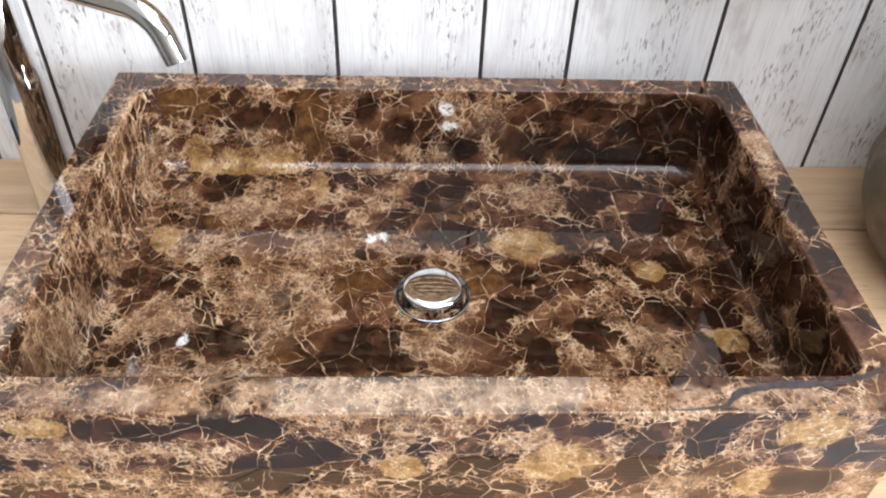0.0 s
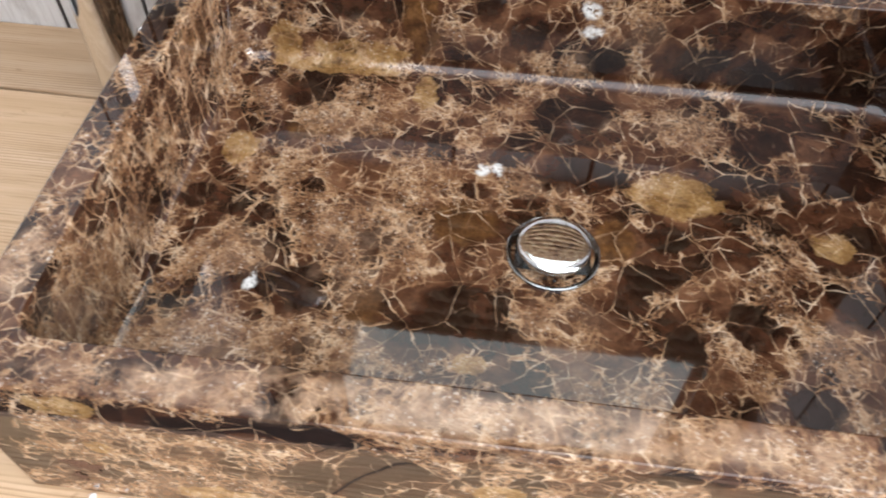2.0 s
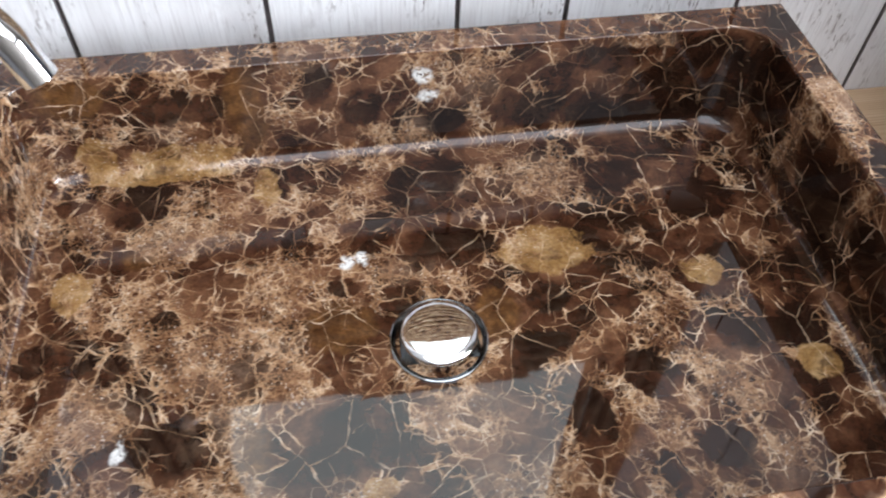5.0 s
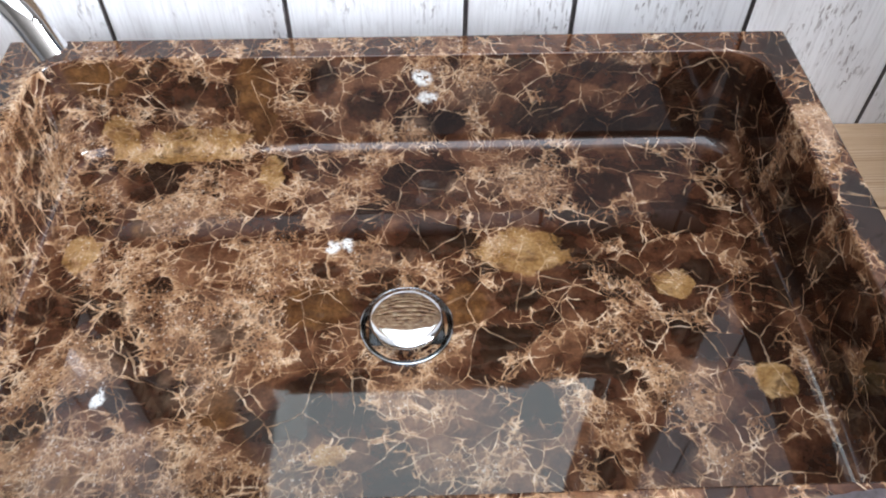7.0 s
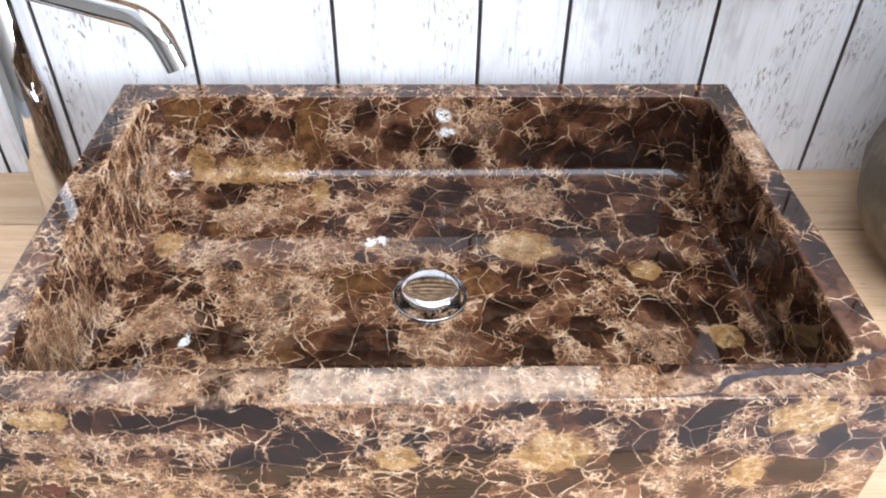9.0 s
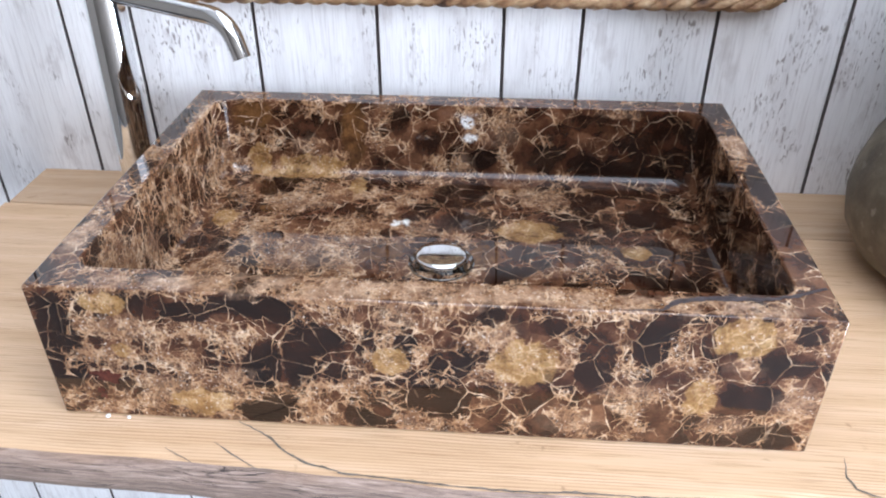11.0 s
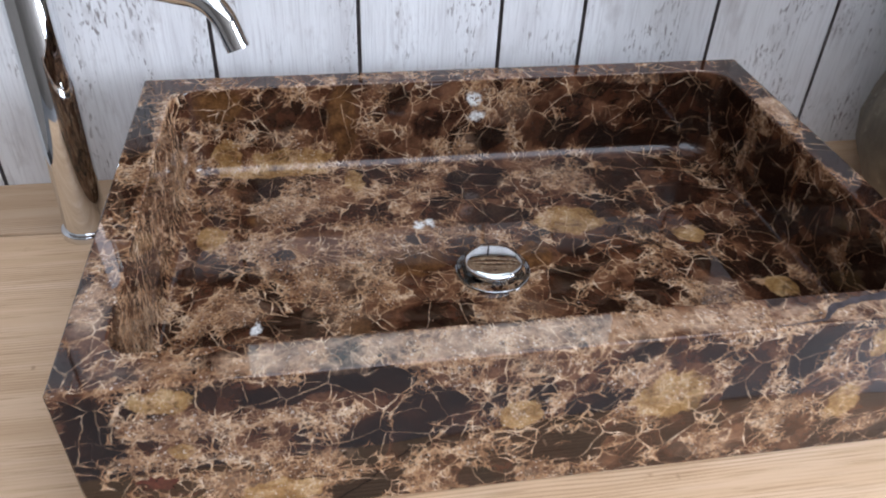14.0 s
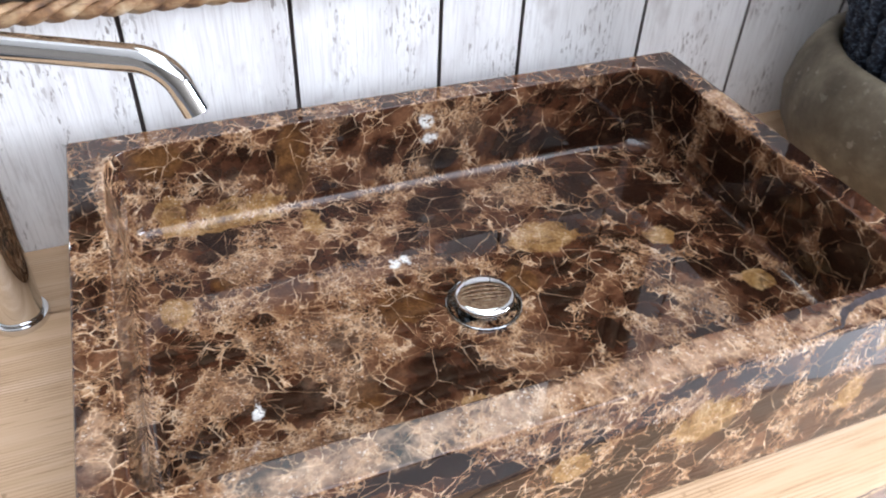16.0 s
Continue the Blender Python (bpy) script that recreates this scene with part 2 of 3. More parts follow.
    # fragments
    tone = n.math("MULTIPLY_ADD", cell[0], 0.34, n.math("MULTIPLY_ADD", cell[1], 0.26, n.math("MULTIPLY", n.smooth(n.noise(q, 38, 5, 0.62), 0.3, 0.7), 0.40)))
    tone = n.math("MULTIPLY_ADD", dark, -0.25, tone)
    body = n.ramp(tone, [(0.06, (0.0110, 0.0050, 0.0032)), (0.32, (0.024, 0.0096, 0.0054)), (0.52, (0.052, 0.0195, 0.0098)), (0.78, (0.135, 0.062, 0.031))])
    amber = n.ramp(n.noise(q, 70, 5, 0.65), [(0.32, (0.030, 0.012, 0.005)), (0.5, (0.085, 0.037, 0.013)), (0.68, (0.17, 0.082, 0.027))])
    body = n.mix(n.math("MULTIPLY", brown, 0.85), body, amber)

    # ground mass between the fragments, at four sizes, with pale hairlines along the joints
    thick = n.smooth(n.noise(p, 60, 4, 0.65), 0.34, 0.66, 0.35, 1.8)
    mass = lines = None
    bands = ((0.34, 0.78, 0.06, 0.013, 0.90, 0.20, 0.50), (0.41, 0.74, 0.20, 0.024, 0.85, 0.41, 0.58), (0.45, 0.72, 0.30, 0.040, 0.75, 0.51, 0.66), (0.50, 0.74, 0.32, 0.066, 0.60, 0.60, 0.95))
    for k, (lo, hi, w_hi, thin, weight, first, last) in enumerate(bands):
        level = broken if k in (0, 3) else n.math("MULTIPLY_ADD", n.math("SUBTRACT", cell[k], 0.5), 0.22, broken)
        ease = n.smooth(level, lo, hi)
        wide = n.math("MAXIMUM", n.math("MULTIPLY", n.math("MULTIPLY", ease, w_hi), thick), 0.0006)
        m = n.smooth(edge[k], n.math("MULTIPLY", wide, 0.55), n.math("MULTIPLY", wide, 1.15), 1.0, 0.0)
        m = n.math("MULTIPLY", m, n.smooth(level, lo, lo + 0.12, 0.25, 0.90))
        fine = n.math("MULTIPLY", thick, thin)
        v = n.smooth(edge[k], n.math("MULTIPLY", fine, 0.30), fine, weight, 0.0)
        v = n.math("MULTIPLY", v, n.math("MULTIPLY", n.smooth(broken, first - 0.04, first + 0.04), n.smooth(broken, last - 0.04, last + 0.04, 1.0, 0.0)))
        mass = m if mass is None else n.math("MAXIMUM", mass, m)
        lines = v if lines is None else n.math("MAXIMUM", lines, v)
    # long hairlines that cross everything
    drift = flat(n.vec("ADD", n.vec("ADD", p, n.vec("SCALE", w1, scale=0.016)), n.vec("SCALE", rag, scale=0.7)))
    for turn, size, shift in ((0.5, 22, 0.0), (-0.75, 26, 1.3), (1.35, 30, 2.9)):
        rot = n.add("ShaderNodeVectorRotate")
        rot.rotation_type = "Z_AXIS"
        n.put(rot.inputs["Vector"], drift)
        rot.inputs["Angle"].default_value = turn
        d = n.voronoi(n.vec("ADD", n.vec("MULTIPLY", rot.outputs[0], (0.36, 1.0, 1.0)), (shift, 0.4, 0.0)), size, "DISTANCE_TO_EDGE")
        m = n.math("MULTIPLY", n.smooth(d, 0.004, 0.013, 0.65, 0.0), n.smooth(n.noise(n.vec("ADD", p, (shift, 0.0, 0.0)), 21, 3), 0.56, 0.64))
        lines = n.math("MAXIMUM", lines, m)
    # upright streaks in the end wall beside the tap
    streaked = inclusions(on_face("left", LEFT_STREAKED), 0.85, 1.1)
    for size, shift, wide in ((60, 0.7, 0.045),):
        d = n.voronoi(n.vec("ADD", n.vec("MULTIPLY", drift, (1.0, 0.22, 1.0)), (shift, 0.6, 0.0)), size, "DISTANCE_TO_EDGE")
        m = n.math("MULTIPLY", n.smooth(d, wide * 0.4, wide, 1.0, 0.0), n.smooth(n.noise(n.vec("ADD", p, (shift, 0.0, 0.0)), 28, 3), 0.40, 0.54))
        lines = n.math("MAXIMUM", lines, n.math("MULTIPLY", m, streaked))
    # small dark grains left whole in the pale mass
    grains = None
    for size, reach, chance in ((105, 0.40, 0.52), (205, 0.42, 0.50), (390, 0.42, 0.5)):
        inside = n.smooth(n.voronoi(moved[2], size), reach - 0.12, reach, 1.0, 0.0)
        inside = n.math("MULTIPLY", inside, n.smooth(n.voronoi(moved[2], size, "F1", "Color"), chance, chance + 0.04))
        grains = inside if grains is None else n.math("MAXIMUM", grains, inside)
    grains = n.math("MULTIPLY", grains, n.math("MULTIPLY_ADD", ochre_at, -0.5, 0.85))
    mass = n.math("MULTIPLY", mass, n.math("MULTIPLY_ADD", grains, -0.9, 1.0))
    crumb = n.ramp(n.noise(q, 60, 6, 0.66), [(0.30, (0.090, 0.038, 0.016)), (0.45, (0.192, 0.098, 0.047)), (0.56, (0.335, 0.195, 0.103)), (0.70, (0.52, 0.36, 0.225))])
    ochre = n.ramp(n.noise(q, 60, 6, 0.72), [(0.30, (0.130, 0.064, 0.018)), (0.48, (0.265, 0.148, 0.050)), (0.68, (0.40, 0.26, 0.125))])
    pale = n.ramp(n.noise(q, 60, 4, 0.70), [(0.34, (0.23, 0.130, 0.066)), (0.50, (0.46, 0.305, 0.182)), (0.66, (0.70, 0.54, 0.39))])
    col = n.mix(mass, body, crumb)
    # smooth pinkish beige patches, most of all along the front rim
    calm = n.math("MAXIMUM", n.math("MULTIPLY", beige_at, 0.22), n.math("MULTIPLY", inclusions(on_face("rim", RIM_BEIGE), 0.6, 1.2), 0.70))
    col = n.mix(n.math("MULTIPLY", calm, n.smooth(n.noise(q, 52, 5, 0.62), 0.36, 0.56)), col, n.ramp(n.noise(p, 120, 4, 0.6), [(0.3, (0.25, 0.142, 0.082)), (0.7, (0.45, 0.305, 0.205))]))
    col = n.mix(n.math("MULTIPLY", ochre_at, n.smooth(n.noise(q, 90, 4, 0.6), 0.36, 0.52, 0.30, 0.82)), col, ochre)
    lines = n.math("MULTIPLY", lines, n.math("MULTIPLY", n.math("MULTIPLY_ADD", ochre_at, -0.4, 1.0), n.smooth(n.noise(p, 50, 3, 0.6), 0.36, 0.56, 0.30, 1.0)))
    lines = n.math("MULTIPLY", lines, n.math("MULTIPLY_ADD", dark, -0.45, 1.0))
    col = n.mix(lines, col, pale)
    specks = n.math("MULTIPLY", n.smooth(n.noise(p, 420, 2, 0.5), 0.64, 0.69), n.smooth(broken, 0.52, 0.62))
    col = n.mix(n.math("MULTIPLY", specks, 0.5), col, (0.66, 0.56, 0.46))
    quartz = inclusions(on_face("floor", WHITE_FLOOR) + on_face("back", WHITE_BACK), 0.6, 1.25)
    col = n.mix(n.math("MULTIPLY", quartz, n.smooth(n.noise(p, 190, 4, 0.7), 0.38, 0.50)), col, (0.68, 0.68, 0.66))
    grain = n.smooth(n.noise(p, 380, 5, 0.72), 0.3, 0.7, 0.78, 1.22)
    col = n.vec("SCALE", col, scale=grain)
    rough = n.smooth(n.noise(p, 40, 4), 0.3, 0.75, 0.018, 0.055)
    return n.finish(col, rough, ior=1.52)


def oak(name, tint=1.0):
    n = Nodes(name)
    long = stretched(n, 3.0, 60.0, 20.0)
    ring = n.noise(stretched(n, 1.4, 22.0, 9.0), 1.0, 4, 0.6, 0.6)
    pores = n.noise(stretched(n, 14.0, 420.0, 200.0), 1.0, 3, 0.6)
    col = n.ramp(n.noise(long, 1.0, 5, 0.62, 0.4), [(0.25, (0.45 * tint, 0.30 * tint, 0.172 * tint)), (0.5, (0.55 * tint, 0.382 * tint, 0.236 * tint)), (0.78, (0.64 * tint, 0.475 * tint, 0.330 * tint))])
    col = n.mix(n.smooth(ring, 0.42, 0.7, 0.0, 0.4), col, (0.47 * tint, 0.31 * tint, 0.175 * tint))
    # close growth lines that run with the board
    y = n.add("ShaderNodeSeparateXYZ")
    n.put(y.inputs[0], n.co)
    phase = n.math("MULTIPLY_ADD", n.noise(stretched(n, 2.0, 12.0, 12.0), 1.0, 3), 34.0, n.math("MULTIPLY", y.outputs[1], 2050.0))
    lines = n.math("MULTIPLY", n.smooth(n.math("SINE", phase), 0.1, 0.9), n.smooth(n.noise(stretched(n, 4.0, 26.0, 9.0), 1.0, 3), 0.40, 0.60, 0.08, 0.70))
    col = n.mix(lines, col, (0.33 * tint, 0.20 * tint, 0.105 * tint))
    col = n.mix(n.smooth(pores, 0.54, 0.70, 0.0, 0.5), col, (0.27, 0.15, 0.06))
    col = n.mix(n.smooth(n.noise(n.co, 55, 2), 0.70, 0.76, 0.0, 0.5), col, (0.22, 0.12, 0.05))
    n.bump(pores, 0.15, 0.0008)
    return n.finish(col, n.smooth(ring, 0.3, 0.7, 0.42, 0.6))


def weathered_edge():
    """Grey-brown weathered wood with long dark splits."""
    n = Nodes("weathered_live_edge")
    a = n.noise(stretched(n, 24.0, 160.0, 420.0), 1.0, 8, 0.78, 0.6)
    col = n.ramp(a, [(0.30, (0.050, 0.036, 0.030)), (0.42, (0.20, 0.142, 0.113)), (0.55, (0.35, 0.255, 0.205)), (0.70, (0.56, 0.44, 0.375))])
    col = n.mix(n.smooth(n.noise(stretched(n, 6.0, 14.0, 30.0), 1.0, 3), 0.48, 0.66, 0.0, 0.65), col, (0.30, 0.19, 0.125))
    split = None
    for sx, sz, shift, width in ((3.2, 55.0, 0.0, 0.010), (5.0, 90.0, 3.7, 0.008)):
        d = n.math("ABSOLUTE", n.math("SUBTRACT", n.noise(stretched(n, sx, 8.0, sz, (shift, 0.0, 0.0)), 1.0, 4, 0.55, 0.3), 0.5))
        m = n.math("MULTIPLY", n.smooth(d, width * 0.3, width, 1.0, 0.0), n.smooth(n.noise(stretched(n, 7.0, 7.0, 20.0, (shift, 1.0, 0.0)), 1.0, 2), 0.46, 0.56))
        split = m if split is None else n.math("MAXIMUM", split, m)
    col = n.mix(n.math("MULTIPLY", split, 0.9), col, (0.022, 0.017, 0.016))
    n.bump(n.math("MULTIPLY_ADD", split, -0.6, a), 0.7, 0.004)
    return n.finish(col, 0.75)


def whitewash():
    """White paint worn thin over grey softwood, grain upright."""
    n = Nodes("whitewashed_wood")
    info = n.add("ShaderNodeObjectInfo").outputs["Random"]
    shift = n.vec("SCALE", (7.3, 0.0, 11.9), scale=info)
    grain = n.noise(stretched(n, 420.0, 40.0, 14.0, shift), 1.0, 4, 0.66)
    broad = n.noise(stretched(n, 22.0, 10.0, 3.0, shift), 1.0, 4, 0.6, 0.3)
    chips = n.noise(stretched(n, 300.0, 40.0, 80.0, shift), 1.0, 4, 0.6, 0.5)
    where = n.noise(stretched(n, 18.0, 9.0, 8.0, shift), 1.0, 3, 0.6)
    blot = n.noise(stretched(n, 34.0, 9.0, 16.0, shift), 1.0, 4, 0.65)
    col = n.ramp(broad, [(0.25, (0.62, 0.61, 0.615)), (0.45, (0.79, 0.79, 0.795)), (0.7, (0.88, 0.885, 0.89))])
    col = n.mix(n.smooth(grain, 0.47, 0.67, 0.0, 0.38), col, (0.43, 0.405, 0.405))
    col = n.mix(n.smooth(blot, 0.53, 0.68, 0.0, 0.42), col, (0.47, 0.44, 0.43))
    worn = n.math("MULTIPLY", n.smooth(chips, 0.555, 0.60), n.smooth(where, 0.50, 0.62))
    col = n.mix(n.math("MULTIPLY", worn, 0.85), col, (0.22, 0.19, 0.18))
    col = n.mix(n.math("MULTIPLY", info, 0.14), col, (0.58, 0.53, 0.50))
    n.bump(n.math("SUBTRACT", grain, worn), 0.3, 0.0014)
    return n.finish(col, 0.6)


def plain(name, lo, hi, scale, rough, bump=0.0, metal=0.0):
    n = Nodes(name)
    f = n.noise(n.co, scale, 5, 0.62)
    if bump:
        n.bump(f, 0.6, bump)
    return n.finish(n.ramp(f, [(0.3, lo), (0.7, hi)]), rough, metal)


def chrome():
    n = Nodes("chrome")
    return n.finish((0.78, 0.79, 0.80), n.smooth(n.noise(n.co, 90, 3), 0.4, 0.7, 0.03, 0.07), 1.0)


def river_stone():
    n = Nodes("grey_river_stone")
    a = n.noise(n.co, 16, 7, 0.66)
    col = n.ramp(a, [(0.3, (0.050, 0.040, 0.025)), (0.50, (0.108, 0.088, 0.058)), (0.72, (0.21, 0.18, 0.128))])
    spots = n.math("MULTIPLY", n.smooth(n.noise(n.co, 75, 4, 0.6), 0.58, 0.68), n.smooth(n.noise(n.co, 12, 2), 0.45, 0.62))
    col = n.mix(n.math("MULTIPLY", spots, 0.6), col, (0.33, 0.30, 0.25))
    n.bump(n.noise(n.co, 110, 5, 0.7), 0.45, 0.002)
    return n.finish(col, 0.62)


def seagrass():
    n = Nodes("braided_seagrass")
    a = n.noise(n.co, 34, 4, 0.6)
    col = n.ramp(a, [(0.32, (0.07, 0.034, 0.018)), (0.44, (0.25, 0.135, 0.065)), (0.58, (0.42, 0.285, 0.16)), (0.72, (0.60, 0.49, 0.35))])
    fibre = n.noise(stretched(n, 90.0, 400.0, 400.0), 1.0, 3)
    col = n.mix(n.smooth(fibre, 0.52, 0.7, 0.0, 0.5), col, (0.10, 0.05, 0.025))
    n.bump(fibre, 0.5, 0.002)
    return n.finish(col, 0.6)


def knit():
    n = Nodes("navy_knit")
    a = n.noise(n.co, 240, 3, 0.6)
    return n.finish(n.ramp(a, [(0.32, (0.004, 0.006, 0.011)), (0.52, (0.020, 0.030, 0.052)), (0.68, (0.12, 0.165, 0.23))]), 0.9)


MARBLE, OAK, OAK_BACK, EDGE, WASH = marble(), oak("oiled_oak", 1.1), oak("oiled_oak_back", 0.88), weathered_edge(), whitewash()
# chrome with a darker base colour in place of dark reflections around the drain
CHROME_SHADED = plain("shaded_chrome", (0.30, 0.32, 0.33), (0.46, 0.48, 0.49), 60, 0.14, metal=1.0)
CHROME, STONE, GRASS, KNIT = chrome(), river_stone(), seagrass(), knit()
GROOVE = plain("groove_brown", (0.085, 0.074, 0.070), (0.20, 0.175, 0.168), 60, 0.9)
BACKING = plain("dark_mirror_backing", (0.02, 0.014, 0.01), (0.04, 0.03, 0.02), 30, 0.9)
TILE = plain("grey_floor", (0.19, 0.193, 0.20), (0.25, 0.253, 0.26), 3, 0.35)
FLOOR = plain("charcoal_floor", (0.010, 0.011, 0.014), (0.022, 0.023, 0.028), 60, 0.55, 0.001)
PLASTER = plain("white_plaster", (0.72, 0.71, 0.69), (0.80, 0.79, 0.77), 6, 0.8)
TAUPE = plain("taupe_plaster", (0.13, 0.115, 0.10), (0.17, 0.15, 0.13), 6, 0.8)
FRAME = plain("white_window_frame", (0.74, 0.74, 0.74), (0.8, 0.8, 0.8), 8, 0.4)
SPLIT = plain("dark_split", (0.020, 0.014, 0.014), (0.075, 0.060, 0.065), 160, 0.5)
PITRED = plain("pit_red_brown", (0.012, 0.003, 0.002), (0.110, 0.028, 0.018), 170, 0.25)
WOODSPLIT = plain("wood_split", (0.09, 0.075, 0.06), (0.22, 0.19, 0.16), 90, 0.8)
_m = Nodes("mirror_silver")
MIRROR = _m.finish((0.60, 0.66, 0.62), 0.01, 1.0)


# ---- mesh helpers ----
def part(name, bm, material, parent=None, label="", smooth=None, at=None):
    """Links a bmesh as one mesh object, under a thing if one is given."""
    me = bpy.data.meshes.new(name)
    bm.normal_update()
    bm.to_mesh(me)
    bm.free()
    for m in (material if isinstance(material, (list, tuple)) else [material]):
        me.materials.append(m)
    if smooth is not None:
        me.shade_smooth()
        me.set_sharp_from_angle(angle=radians(smooth))
    ob = new(name, me)
    if at is not None:
        ob.location = at
    if parent is not None:
        ob.parent = parent
    if label:
        tagged(ob, label)
    return ob


def empty(name, at, **tags):
    ob = new(name)
    ob.location = at
    ob.empty_display_size = 0.05
    return tagged(ob, **tags)


def box(bm, lo, hi, bevel=0.0):
    r = bmesh.ops.create_cube(bm, size=1.0)
    for v in r["verts"]:
        v.co = Vector([l + (c + 0.5) * (h - l) for c, l, h in zip(v.co, lo, hi)])
    if bevel:
        edges = list({e for v in r["verts"] for e in v.link_edges})
        bmesh.ops.bevel(bm, geom=edges, offset=bevel, segments=2, profile=0.5, affect="EDGES")
    return bm


def lathe(bm, profile, steps=48, centre=(0, 0)):
    """Turns (radius, height) pairs round the upright axis; ends on the axis are closed."""
    rings = []
    for r, z in profile:
        if r <= 1e-6:
            rings.append([bm.verts.new((centre[0], centre[1], z))])
        else:
            rings.append([bm.verts.new((centre[0] + r * math.cos(math.tau * k / steps), centre[1] + r * math.sin(math.tau * k / steps), z)) for k in range(steps)])
    for a, b in zip(rings, rings[1:]):
        for k in range(steps):
            j = (k + 1) % steps
            if len(a) == 1 and len(b) > 1:
                bm.faces.new((a[0], b[j], b[k]))
            elif len(b) == 1 and len(a) > 1:
                bm.faces.new((a[k], a[j], b[0]))
            elif len(a) > 1:
                bm.faces.new((a[k], a[j], b[j], b[k]))
    bmesh.ops.recalc_face_normals(bm, faces=bm.faces[:])
    return bm


def tube(bm, points, radius, sides=8, closed=False, caps=True):
    """Sweeps a circle along points; radius is a number or one for each point."""
    pts = [Vector(p) for p in points]
    count = len(pts)
    rings, up = [], Vector((0, 0, 1))
    for i, p in enumerate(pts):
        a = pts[(i - 1) % count] if closed or i else pts[0]
        b = pts[(i + 1) % count] if closed or i < count - 1 else pts[-1]
        d = (b - a).normalized()
        u = d.cross(up)
        if u.length < 0.05:
            u = d.cross(Vector((0, 1, 0)))
        u.normalize()
        w = u.cross(d)
        r = radius[i] if isinstance(radius, (list, tuple)) else radius
        rings.append([bm.verts.new(p + r * (math.cos(math.tau * k / sides) * u + math.sin(math.tau * k / sides) * w)) for k in range(sides)])
    for i in range(count if closed else count - 1):
        a, b = rings[i], rings[(i + 1) % count]
        for k in range(sides):
            j = (k + 1) % sides
            bm.faces.new((a[k], a[j], b[j], b[k]))
    if caps and not closed:
        bm.faces.new(rings[0])
        bm.faces.new(rings[-1])
    bmesh.ops.recalc_face_normals(bm, faces=bm.faces[:])
    return bm


def rounded_loop(x0, x1, y0, y1, r, steps=10, front=None):
    """Points of a rounded rectangle, four corners of steps + 1 points each; the front corners may have a radius of their own."""
    pts, b, f = [], r, r if front is None else front
    for cx, cy, a0, r in ((x1 - b, y1 - b, 0, b), (x0 + b, y1 - b, 90, b), (x0 + f, y0 + f, 180, f), (x1 - f, y0 + f, 270, f)):
        for k in range(steps + 1):
            a = radians(a0 + 90 * k / steps)
            pts.append((cx + r * math.cos(a), cy + r * math.sin(a)))
    return pts


def ribbon(points, widths, z, lift=0.0004):
    """A narrow uneven strip that lies on a level surface."""
    bm = bmesh.new()
    fine, wid = [], []
    for (a, b, wa, wb) in zip(points, points[1:], widths, widths[1:]):
        for k in range(8):
            f = k / 8
            fine.append(Vector((a[0] + (b[0] - a[0]) * f, a[1] + (b[1] - a[1]) * f)))
            wid.append(wa + (wb - wa) * f)
    fine.append(Vector(points[-1]))
    wid.append(widths[-1])
    rows = []
    for i, p in enumerate(fine):
        d = (fine[min(i + 1, len(fine) - 1)] - fine[max(i - 1, 0)]).normalized()
        side = Vector((-d.y, d.x))
        j = noise.noise(Vector((p.x * 130, p.y * 130, 3.0))) * 0.0012
        w = max(wid[i] * (1 + 0.6 * noise.noise(Vector((p.x * 210, p.y * 210, 9.0)))), 0.0002)
        c = p + side * j
        rows.append([bm.verts.new((*(c + side * w / 2), z + lift)), bm.verts.new((*(c - side * w / 2), z + lift))])
    for a, b in zip(rows, rows[1:]):
        bm.faces.new((a[0], a[1], b[1], b[0]))
    return bm


# ---- the room ----
WALL_Y, TOP, FLOOR_Z, CEIL = 0.437, 0.80, 0.06, 2.5
X0, X1, X2, Y0 = -1.9, 1.22, 3.0, -2.4

floor = part("floor", box(bmesh.new(), (X0 - 0.15, Y0 - 0.15, FLOOR_Z - 0.1), (X2 + 0.15, WALL_Y + 0.2, FLOOR_Z)), TILE)
tagged(floor, "smooth grey floor", "floor", kind="structure")
mat_strip = part("floor_runner", box(bmesh.new(), (X0 + 0.02, -0.40, FLOOR_Z), (X1 - 0.02, WALL_Y - 0.004, FLOOR_Z + 0.006), 0.002), FLOOR)
tagged(mat_strip, "dark charcoal floor runner with pale specks along the wall", "runner")

wall_north = part("wall_north", box(bmesh.new(), (X0 - 0.15, WALL_Y + 0.006, FLOOR_Z), (X2 + 0.15, WALL_Y + 0.15, CEIL)), GROOVE)
tagged(wall_north, "wall clad with upright whitewashed wooden planks", "wall", kind="structure")

# plain walls close the place; the east wall has a window, the ceiling an added roof window
west = part("wall_west", box(bmesh.new(), (X0 - 0.15, Y0, FLOOR_Z), (X0, WALL_Y + 0.006, CEIL)), TAUPE)
tagged(west, "plain taupe plaster wall", "wall", kind="structure")
south = part("wall_south", box(bmesh.new(), (X0 - 0.15, Y0 - 0.15, FLOOR_Z), (X2 + 0.15, Y0, CEIL)), TAUPE)
tagged(south, "plain taupe plaster wall", "wall", kind="structure")
EY0, EY1, EZ0, EZ1 = -2.20, -0.70, 0.15, 2.20
bm = bmesh.new()
for lo, hi in (((Y0, FLOOR_Z), (EY0, CEIL)), ((EY1, FLOOR_Z), (WALL_Y + 0.006, CEIL)), ((EY0, FLOOR_Z), (EY1, EZ0)), ((EY0, EZ1), (EY1, CEIL))):
    box(bm, (X2, lo[0], lo[1]), (X2 + 0.15, hi[0], hi[1]))
east = part("wall_east", bm, TAUPE)
tagged(east, "plain taupe plaster wall with a window", "wall", kind="structure")
